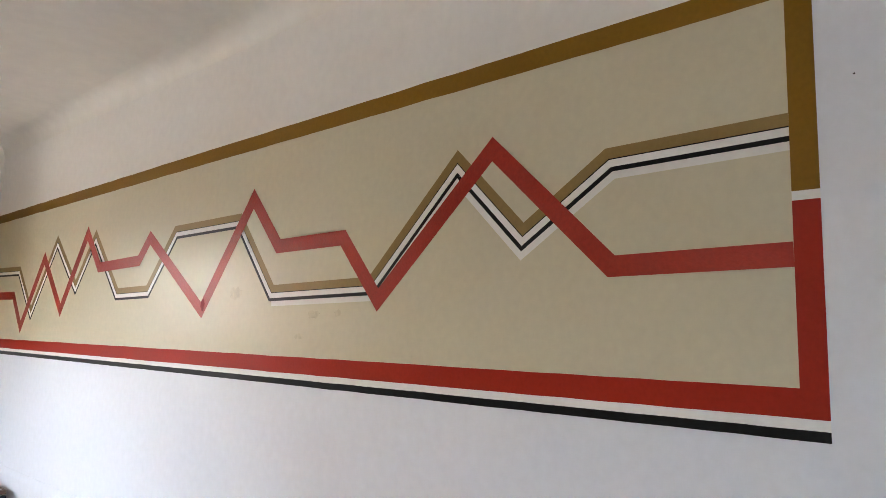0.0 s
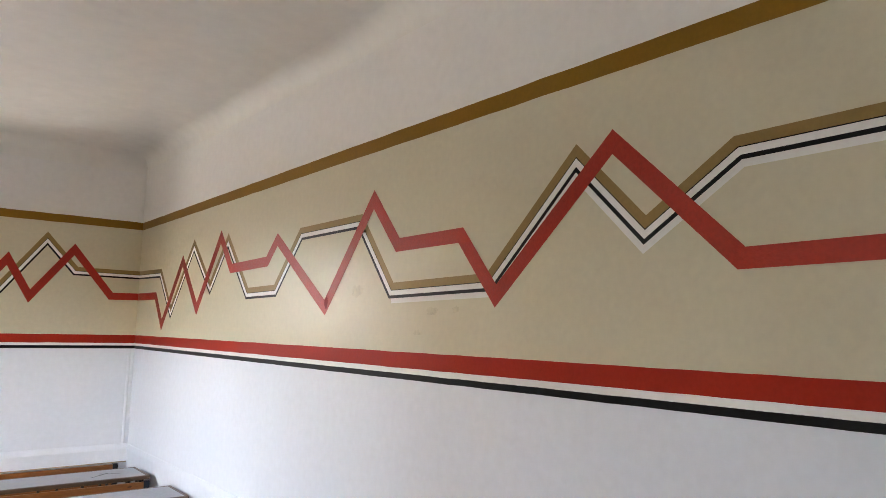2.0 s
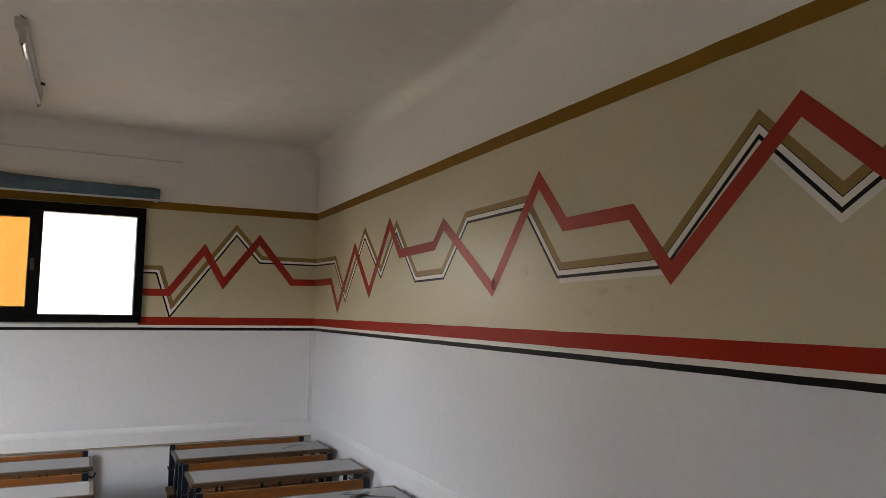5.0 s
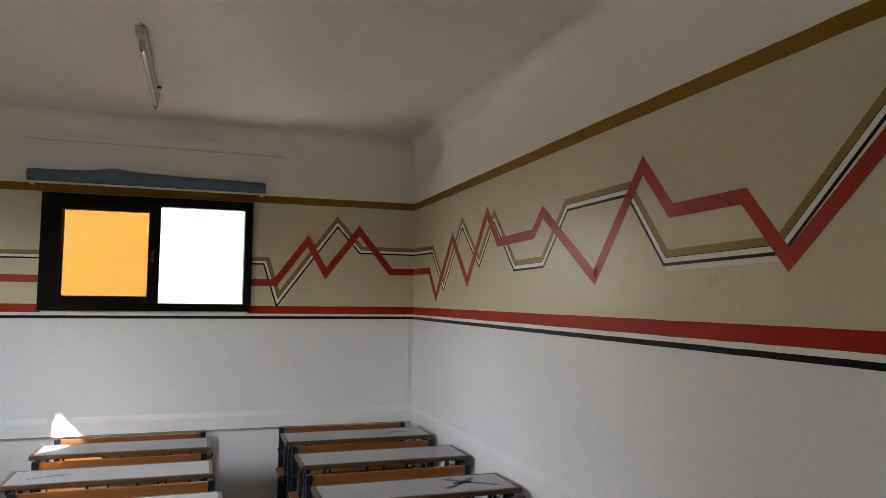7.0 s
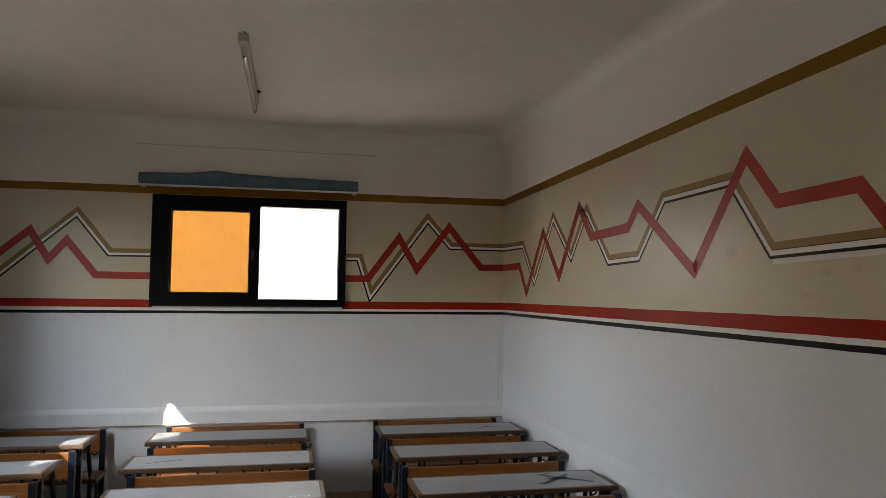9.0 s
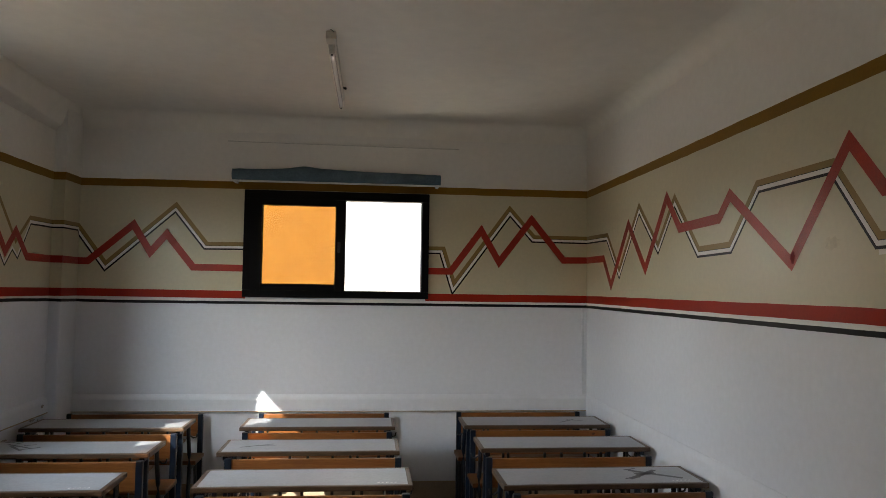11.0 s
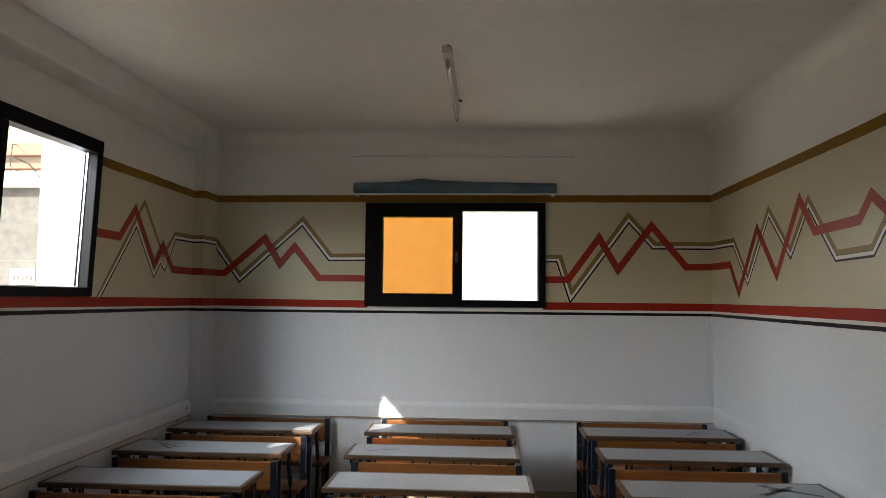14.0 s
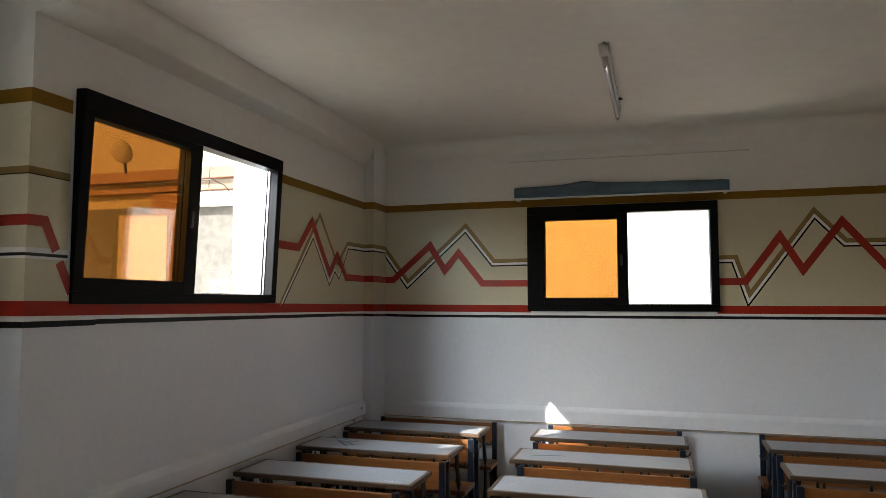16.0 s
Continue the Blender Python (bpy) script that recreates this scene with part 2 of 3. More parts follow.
def beam_mesh():
    """A plastered beam whose rounded lower ridge dies away towards the back corner."""
    bm = bmesh.new()
    rows = []
    for j in range(25):
        y = YJ * (1 - j / 24)
        f = min(1, max(0, (y + 1.5) / 1.25))
        d = 0.137 - 0.095 * f * f * (3 - 2 * f)
        low, ridge, top = (XL, 2.765 - 0.02 * f), (XL + d, 2.79), (-3.80 - 0.05 * f, H)
        ring = [(XL - 0.01, H + 0.01), (XL - 0.01, low[1]), low]
        p = tuple(low[i] + (ridge[i] - low[i]) * 0.86 for i in (0, 1))
        q = tuple(ridge[i] + (top[i] - ridge[i]) * 0.13 for i in (0, 1))
        for k in range(7):
            t = k / 6
            ring.append(tuple((1 - t) ** 2 * p[i] + 2 * t * (1 - t) * ridge[i] + t * t * q[i] for i in (0, 1)))
        ring += [(top[0], top[1] - 0.02), (top[0] + 0.012, top[1] - 0.004), (top[0] + 0.03, H + 0.01)]
        rows.append([bm.verts.new((x, y, z)) for x, z in ring])
    n = len(rows[0])
    for u, v in zip(rows, rows[1:]):
        for k in range(n):
            bm.faces.new((u[k], u[(k + 1) % n], v[(k + 1) % n], v[k])).smooth = True
    bm.faces.new(rows[0])
    bm.faces.new(rows[-1][::-1])
    bmesh.ops.recalc_face_normals(bm, faces=bm.faces[:])
    return bm


beam = S(part("ceiling_beam", beam_mesh(), CEILING, label="plastered beam along the window wall"))

# Low rail, skirting
def rail(path, z0, z1, out, name, material, parent, label):
    """A moulding with a slanted top along one straight stretch: path = (start, end, normal)."""
    (x0, y0), (x1, y1), (nx, ny) = path
    prof = [(0, z0), (out, z0), (out, z1 - 0.035), (out * 0.75, z1 - 0.02), (0.004, z1), (0, z1)]
    bm = bmesh.new()
    ends = [[bm.verts.new((x + nx * o, y + ny * o, z)) for o, z in prof] for x, y in ((x0, y0), (x1, y1))]
    n = len(prof)
    for k in range(n):
        bm.faces.new((ends[0][k], ends[0][(k + 1) % n], ends[1][(k + 1) % n], ends[1][k]))
    bm.faces.new(ends[0])
    bm.faces.new(ends[1][::-1])
    return tagged(part(name, bm, material, parent, label), kind="structure")


rail(((0, YF), (0, 0), (-1, 0)), 0.735, 0.85, 0.010, "dado_rail_east", PLASTER, None, "white plaster rail")
rail(((0, 0), (XC, 0), (0, -1)), 0.735, 0.855, 0.022, "dado_rail_north", PLASTER, None, "white plaster rail")
rail(((XL, YC), (XL, YJ), (1, 0)), 0.775, 0.88, 0.026, "dado_rail_west", PLASTER, None, "white plaster rail")
for nm, pth in (("baseboard_east", ((0, YF), (0, 0), (-1, 0))), ("baseboard_north", ((0, 0), (XC, 0), (0, -1))), ("baseboard_west", ((XL, YC), (XL, YJ), (1, 0)))):
    rail(pth, 0.0, 0.2, 0.012, nm, SKIRT, None, "beige skirting")
part("rail_joint", box(XC, -0.0235, 0.7285, -0.011, -0.001, 0.7345), SKIRT, wall_north)
part("rail_joint", box(XL, YJ, 0.7675, XL + 0.0275, YC, 0.7745), SKIRT, wall_west)
part("corner_bead", rod((-0.036, 0.004, 0.855), (-0.036, 0.004, 1.527), 0.012), PLASTER, wall_north)


# ---- painted stripes: s runs along the walls, from the front of the east wall to the recess ----
SIDES = [  # wall, s from, s to, point at s from, direction, inward normal
    (wall_east, -6.0, 0.0, (0, -6.0), (0, 1), (-1, 0)),
    (wall_north, 0.0, -XC, (0, 0), (-1, 0), (0, -1)),
    (pier, -XC, -XC - YC, (XC, 0), (0, -1), (1, 0)),
    (pier, -XC - YC, -XL - YC, (XC, YC), (-1, 0), (0, -1)),
    (wall_west, -XL - YC, -XL - YJ, (XL, YC), (0, -1), (1, 0)),
    (wall_jog, -XL - YJ, -XL - YJ + 0.21, (XL, YJ), (-1, 0), (0, -1)),
]
WEST = lambda y: -XL - y  # noqa: E731  s of a place on the window wall


def outline(pts, a, b):
    """The quads of a mitred stripe from a to b to the upper side of the line."""
    pts = [Vector(p) for p in pts]
    rows = []
    for i, p in enumerate(pts):
        d0 = (p - pts[i - 1]).normalized() if i else None
        d1 = (pts[i + 1] - p).normalized() if i + 1 < len(pts) else None
        n0 = Vector((-d0.y, d0.x)) if d0 else Vector((-d1.y, d1.x))
        n1 = Vector((-d1.y, d1.x)) if d1 else n0
        m = (n0 + n1).normalized()
        k = 1 / max(0.22, m.dot(n0))
        rows.append((p + m * a * k, p + m * b * k))
    return [(r[0], q[0], q[1], r[1]) for r, q in zip(rows, rows[1:])]


def paint(name, quads, lift, material, label=""):
    """Lays quads in (s, z) on the walls, split at the corners; one mesh for each wall."""
    lift *= 0.5
    for wall, s0, s1, p, d, n in SIDES:
        bm = bmesh.new()
        for q in quads:
            if max(v[0] for v in q) > s0 and min(v[0] for v in q) < s1:
                bm.faces.new([bm.verts.new((v[0], v[1], 0)) for v in q])
        for cut, side in ((s0 - lift, -1), (s1 + lift, 1)):
            if bm.faces:
                bmesh.ops.bisect_plane(bm, geom=bm.verts[:] + bm.edges[:] + bm.faces[:], plane_co=(cut, 0, 0), plane_no=(side, 0, 0), clear_outer=True, dist=1e-6)
        if not bm.faces:
            bm.free()
            continue
        for v in bm.verts:
            s, z = v.co.x - s0, v.co.y
            v.co = (p[0] + d[0] * s + n[0] * lift, p[1] + d[1] * s + n[1] * lift, z)
        part(name, bm, material, wall, label)


def wobble(pts, amp=0.0011, step=0.06, seed=1):
    """The hand-painted waver of a long straight line."""
    out = [pts[0]]
    for (a, b), (c, d) in zip(pts, pts[1:]):
        k = max(1, int(abs(c - a) / step))
        for i in range(1, k + 1):
            t = i / k
            s = a + (c - a) * t
            out.append((s, b + (d - b) * t + (amp * noise.noise((s * 9, seed * 7.3, 0)) * 2 if i < k else 0)))
    return out


def rect(s0, s1, z0, z1):
    return [((s0, z0), (s1, z0), (s1, z1), (s0, z1))]


END, INN = -5.134, -5.081
WS0, WS1 = 1.28, 2.64            # back window, along s
VS0, VS1 = WEST(-1.67), WEST(-3.26)
LAST = -XL - YJ + 0.205
paint("upper_field", rect(-6, VS0, 2.44, 2.93) + rect(VS0, VS1, 2.52, 2.93) + rect(VS1, LAST, 2.44, 2.93), 0.0008, UPPER, "warm off-white paint")
paint("cream_field", rect(INN, WS0, 1.60, 2.44) + rect(WS0, WS1, 2.37, 2.44) + rect(WS1, VS0, 1.60, 2.44) + rect(VS0, VS1, 1.60, 1.68) + rect(VS1, LAST, 1.60, 2.44), 0.0012, CREAM, "cream gloss paint")
# borders
paint("ochre_border", outline(wobble([(END, 2.458), (0, 2.428), (3.0, 2.428), (WEST(-0.4), 2.425), (VS0, 2.43)]), -0.028, 0.028) + outline([(VS1, 2.443), (LAST, 2.443)], -0.028, 0.028) + rect(END, INN, 2.02, 2.44), 0.003, GOLD, "ochre border")
paint("white_border", rect(END, INN, 2.001, 2.02), 0.003, WHITE)
paint("red_border", outline(wobble([(END, 1.600), (0, 1.597), (WS0, 1.597)], 0.0008, 0.03, 2), -0.029, 0.029) + outline([(WS1, 1.599), (WEST(-0.7), 1.609), (WEST(-3.4), 1.631), (LAST, 1.631)], -0.028, 0.029) + rect(END, INN, 1.628, 2.001), 0.003, RED_BORDER, "red border")
paint("white_line", outline([(END, 1.560), (0, 1.559), (3.6, 1.561), (WEST(-0.7), 1.575), (WEST(-3.4), 1.592), (LAST, 1.592)], -0.012, 0.012), 0.0024, WHITE)
paint("black_line", outline(wobble([(END, 1.539), (0, 1.540), (3.6, 1.540), (WEST(-0.7), 1.558), (WEST(-3.1), 1.574)], 0.0008, 0.06, 3), -0.0105, 0.0105) + outline([(WEST(-3.1), 1.571), (LAST, 1.571)], -0.012, 0.012), 0.003, BLACK, "black line")

# zigzags
EAST_RED = [(INN, 1.893), (-4.674, 1.888), (-4.313, 2.231), (-3.855, 1.821), (-3.679, 2.031), (-3.310, 2.027), (-3.137, 2.224), (-2.772, 1.796), (-2.280, 2.136), (-2.171, 2.034), (-1.718, 2.023), (-1.548, 2.214), (-1.219, 1.806), (-0.927, 2.114), (-0.581, 1.705), (-0.416, 1.903), (0.0, 1.905), (0.190, 1.902), (0.448, 2.218), (0.705, 1.879), (0.848, 2.124), (1.085, 1.801), (WS0, 1.800)]
NORTH_RED = [(WS1, 1.799), (3.029, 1.801), (3.227, 2.047), (3.343, 1.908), (3.469, 2.113), (3.787, 1.835), (WEST(-0.616), 1.838), (WEST(-0.772), 1.996), (WEST(-0.895), 1.859), (WEST(-1.174), 2.200), (WEST(-1.359), 2.011), (VS0, 2.013)]
EAST_LINE = [(INN, 2.155), (-4.671, 2.148), (-4.414, 1.980), (-4.184, 2.210), (-3.822, 1.868), (-3.274, 1.857), (-3.039, 2.147), (-2.524, 2.143), (-2.274, 1.886), (-1.945, 1.881), (-1.652, 2.186), (-1.416, 1.929), (-1.114, 2.199), (-0.746, 1.792), (-0.494, 2.058), (0.0, 2.066), (0.431, 2.068), (0.622, 2.282), (1.062, 1.681), (1.153, 1.965), (WS0, 1.964)]
NORTH_LINE = [(WS1, 1.968), (2.940, 1.965), (3.167, 2.250), (3.662, 1.802), (3.870, 2.085), (WEST(-0.594), 2.082)]
WEST_OCHRE = [(WEST(-0.50), 2.094), (WEST(-0.594), 2.093), (WEST(-0.768), 1.930), (WEST(-1.057), 2.262), (WEST(-1.584), 1.637)]
WEST_BLACK = [(WEST(-0.50), 2.056), (WEST(-0.579), 2.056), (WEST(-0.738), 1.822), (WEST(-0.807), 1.875), (WEST(-0.897), 1.774), (WEST(-1.154), 2.090), (WEST(-1.556), 1.637)]
for line in (EAST_LINE, NORTH_LINE):
    paint("ochre_stripe", outline(line, 0.0, 0.028), 0.0024, OCHRE, "thin ochre zigzag")
    paint("white_stripe", outline(line, -0.021, -0.002), 0.0024, WHITE)
    paint("thin_black_edge", outline(line, -0.002, 0.0008), 0.0026, BLACK)
    paint("black_stripe", outline(line, -0.0315, -0.020), 0.0030, BLACK, "thin black zigzag")
paint("pale_stripe", outline(EAST_LINE[:6], -0.050, -0.028), 0.0018, PALE)
paint("ochre_stripe", outline(WEST_OCHRE, -0.013, 0.013), 0.0034, OCHRE)
paint("white_stripe", outline(WEST_BLACK, -0.004, 0.018), 0.0037, WHITE)
paint("black_stripe", outline(WEST_BLACK, -0.006, 0.004), 0.0040, BLACK)
paint("ochre_stripe", rect(VS1, LAST, 2.143, 2.170), 0.0024, OCHRE)
paint("thin_black_edge", rect(VS1, LAST, 2.139, 2.143), 0.0026, BLACK)
paint("white_stripe", rect(VS1, LAST, 1.842, 1.862) + rect(VS1, LAST, 1.82, 1.83), 0.0024, WHITE)
paint("black_stripe", rect(VS1, LAST, 1.830, 1.842), 0.0030, BLACK)
for line in (EAST_RED, NORTH_RED):
    paint("red_stripe", outline(line, -0.0255, 0.0255), 0.0048, RED, "red zigzag")
paint("red_stripe", outline([(LAST, 1.964), (WEST(-3.376), 1.966), (WEST(-3.318), 1.855)], -0.021, 0.021), 0.0042, RED)

paint("red_stripe", outline([(WEST(-3.30), 1.812), (WEST(-3.235), 1.69)], -0.021, 0.021), 0.0042, RED)



def plaster_ridge():
    """An old horizontal joint in the plaster: a shallow swelling that dies away at both ends."""
    bm = bmesh.new()
    rows = []
    for i in range(41):
        t = i / 40
        x, z = -2.83 + 1.83 * t, 2.778 - 0.008 * t + 0.002 * noise.noise((t * 9, 2.0, 0))
        d = 0.011 * min(1, t * 5, (1 - t) * 2.2) + 0.0006
        rows.append([bm.verts.new((x, -d * f, z + h)) for f, h in ((0.0, -0.012), (0.75, -0.007), (1.0, 0.002), (0.7, 0.020), (0.3, 0.045), (0.0, 0.075))])
    for a, b in zip(rows, rows[1:]):
        for k in range(5):
            bm.faces.new((a[k], a[k + 1], b[k + 1], b[k])).smooth = True
    part("plaster_ridge", bm, UPPER, wall_north)


plaster_ridge()
# the shade under the ridge's lower edge, painted on as a thin darker line
paint("joint_shade_line", outline(wobble([(1.03, 2.757), (2.0, 2.762), (2.80, 2.765)], 0.001, 0.05, 5), -0.005, 0.005), 0.003, JOINT_SHADE)



def blob(name, s, z, w, h, material, lift, seed, wall=wall_east):
    lift *= 0.52
    rnd = random.Random(seed)
    bm = bmesh.new()
    bm.faces.new([bm.verts.new((-lift, s + w * math.cos(a) * k, z + h * math.sin(a) * k)) for a, k in ((i * math.pi / 11, rnd.uniform(0.65, 1.1)) for i in range(22))])
    part(name, bm, material, wall)


def west_grime(y, z, w, h, seed):
    """A rubbed grey mark on the window wall behind the desks."""
    rnd = random.Random(seed)
    bm = bmesh.new()
    bm.faces.new([bm.verts.new((XL + 0.0285, y + w * math.cos(a) * k, z + h * math.sin(a) * k)) for a, k in ((i * math.pi / 11, rnd.uniform(0.5, 1.15)) for i in range(22))])
    part("grime_mark", bm, GRIME, wall_west)


blob("stain", -3.03, 1.862, 0.05, 0.028, STAIN, 0.0016, 3)
blob("stain", -3.53, 1.775, 0.035, 0.016, STAIN, 0.0016, 5)
blob("stain", -3.66, 1.78, 0.02, 0.014, STAIN, 0.0016, 8)
blob("stain", -3.45, 1.70, 0.03, 0.012, STAIN, 0.0016, 9)
blob("paint_blot", -2.785, 1.818, 0.020, 0.026, BLOT, 0.0075, 4)
for s_, z_, w_, h_, sd in ((-0.42, 0.70, 0.012, 0.07, 11), (-0.50, 0.76, 0.05, 0.010, 12), (-0.62, 0.735, 0.06, 0.012, 13), (-0.70, 0.64, 0.010, 0.06, 14), (-0.86, 0.70, 0.05, 0.010, 15), (-0.36, 0.83, 0.03, 0.012, 16)):
    west_grime(s_, z_, w_, h_, sd)
blob("nail_hole", -5.203, 2.237, 0.0022, 0.0022, BLACK, 0.002, 6)

# ---- windows: u to the right seen from inside, v up, w outward ----


def sliding_window(name, at, u, v, glass_box, gap_box, label):
    """A black frame with one glazed sash and the other half slid open. u, v: outer edges; boxes u0, u1, v0, v1."""
    win = thing(name, at, label, "window", kind="structure")
    g, o = glass_box, gap_box
    mid0, mid1 = g[1], o[0]
    p0, p1 = -0.035, 0.05
    part("frame", box(u[0], p0, v[0], u[1], p1, o[2], 0.004), ALU, win)
    part("top_rail", box(u[0], p0, o[3], u[1], p1, v[1], 0.004), ALU, win)
    part("left_jamb", box(u[0], p0, o[2], u[0] + 0.05, p1, o[3], 0.004), ALU, win)
    part("right_jamb", box(o[1], p0, o[2], u[1], p1, o[3], 0.004), ALU, win)
    for w0, shift in ((-0.033, 0.0), (0.004, 0.018)):
        sash = part("sash", box(u[0] + 0.045, w0, o[2] - 0.004, g[0] + shift * 0.3, w0 + 0.034, o[3] + 0.004, 0.003), ALU, win)
        part("stile", box(mid0 + shift * 0.0, w0, o[2], mid1 - (0.0 if not shift else 0.012), w0 + 0.034, o[3], 0.003), ALU, sash)
        part("rail", box(g[0], w0, o[2] - 0.008, g[1], w0 + 0.034, g[2], 0.003), ALU, sash)
        part("rail", box(g[0], w0, g[3], g[1], w0 + 0.034, o[3] + 0.008, 0.003), ALU, sash)
        if not shift:
            part("pane", box(g[0] - 0.004, w0 + 0.014, g[2] - 0.004, g[1] + 0.004, w0 + 0.019, g[3] + 0.004), CLEAR, sash, "glass pane")
        else:
            film = bmesh.new()
            film.faces.new([film.verts.new((a, w0 + 0.016, b)) for a, b in ((g[0] - 0.004, g[2] - 0.004), (g[1] + 0.004, g[2] - 0.004), (g[1] + 0.004, g[3] + 0.004), (g[0] - 0.004, g[3] + 0.004))])
            part("pane", film, AMBER, sash, "amber tinted glass")
    part("latch", box(mid0 + 0.02, -0.044, (v[0] + v[1]) / 2 - 0.06, mid0 + 0.04, -0.033, (v[0] + v[1]) / 2 + 0.02, 0.004), DARKSTEEL, win)
    part("track", box(o[1] - 0.006, 0.02, o[2], o[1] - 0.001, 0.028, o[3]), ALU_EDGE, win, "bare aluminium track")
    part("track", box(o[1] - 0.006, 0.04, o[2], o[1] - 0.001, 0.046, o[3]), ALU_EDGE, win)
    part("track", box(o[0], 0.022, o[2] - 0.001, o[1] - 0.008, 0.028, o[2] + 0.004), ALU_EDGE, win)
    return win


sliding_window("window_1", Matrix.Identity(4), (-2.661, -1.260), (1.583, 2.394), (-2.530, -1.977, 1.687, 2.283), (-1.898, -1.317, 1.637, 2.328), "black aluminium sliding window, amber pane, half open")
# the side window stands a little out of plumb, its top leaning into the room
M_V = Matrix(((0, -1, 0, XL - 0.022), (1, 0, 0, -0.045), (0, 0, 1, 0), (0, 0, 0, 1))) @ Matrix.Translation((0, 0, 1.648)) @ Matrix.Rotation(radians(2.5), 4, "X") @ Matrix.Translation((0, 0, -1.648))
sliding_window("window_2", M_V, (-3.20, -1.612), (1.648, 2.527), (-3.143, -2.505, 1.757, 2.42), (-2.412, -1.667, 1.698, 2.452), "black aluminium sliding window with amber glass, half open")

# ---- rolled curtain over the back window ----


def rolled_curtain():
    ob = thing("rolled_curtain", (-1.965, -0.055, 2.50), "blue-grey cloth curtain rolled up above the window", "curtain")
    bm = bmesh.new()
    n, seg, rings = 64, 14, []
    for i in range(n + 1):
        t = i / n
        x = -0.785 + 1.57 * t
        hump = 0.016 * math.exp(-((t - 0.335) / 0.06) ** 2) + 0.012 * math.exp(-((t - 0.40) / 0.16) ** 2)
        h = 0.042 + 0.009 * math.sin(2.6 * t + 0.4) + hump * 0.5
        zc = 0.002 - 0.004 * t + hump * 0.5
        if t < 0.02 or t > 0.98:
            h *= 0.93
        rings.append([bm.verts.new((x, 0.042 * math.cos(a) * (1 + 0.05 * noise.noise((x * 9, k, 1))), zc + h * math.sin(a) + 0.004 * noise.noise((x * 7, k * 0.7, 4)))) for k, a in ((k, 2 * math.pi * k / seg) for k in range(seg))])
    for a, b in zip(rings, rings[1:]):
        for k in range(seg):
            bm.faces.new((a[k], a[(k + 1) % seg], b[(k + 1) % seg], b[k]))
    bm.faces.new(rings[0]), bm.faces.new(rings[-1])
    roll = part("cloth_roll", bm, BLUE_CLOTH, ob)
    for f in roll.data.polygons:
        f.use_smooth = True
    part("rod", rod((-0.80, -0.022, -0.046), (0.80, -0.022, -0.048), 0.007), PIPE, ob, "white curtain rod")
    for x in (-0.76, 0.76):
        part("bracket", box(x - 0.012, -0.03, -0.058, x + 0.012, 0.055, -0.04, 0.003), PIPE, ob)
    return ob


rolled_curtain()

# ---- tube lamp ----


def tube_lamp():
    ob = thing("tube_light", (-1.92, 0, H), "unlit fluorescent tube in a bare white batten on the ceiling", "ceiling lamp")
    y0, y1 = -1.99, -0.73
    part("batten", box(-0.022, y0 + 0.05, -0.035, 0.022, y1 - 0.02, 0.0, 0.004), BATTEN, ob)
    part("ballast_box", box(-0.026, y0 + 0.02, -0.042, 0.026, y0 + 0.11, 0.0, 0.006), BATTEN, ob, "yellowed ballast box")
    for y in (y0 + 0.12, y1 - 0.03):
        h = part("lampholder", box(-0.014, y, -0.085, 0.014, y + 0.022, -0.03, 0.004), BATTEN, ob)
        part("contact_pin", rod((0.0, y + 0.011, -0.092), (0.0, y + 0.011, -0.084), 0.005), DARKSTEEL, h)
    part("tube", rod((0, y0 + 0.14, -0.064), (0, y1 - 0.03, -0.064), 0.0145, seg=16), TUBE, ob, "clear-ended white glass tube")
    part("starter", rod((0.022, y1 - 0.28, -0.02), (0.044, y1 - 0.28, -0.026), 0.008), DARKSTEEL, ob, "black starter")
    part("wire", pipe([(0.012, y0 + 0.03, -0.005), (0.016, y0 + 0.01, -0.010), (0.0, y0 - 0.005, -0.003)], 0.0025), DARKSTEEL, ob)
    return ob


tube_lamp()

# ---- school desks: each a desk with its bench; students face -y ----
W2 = 0.505


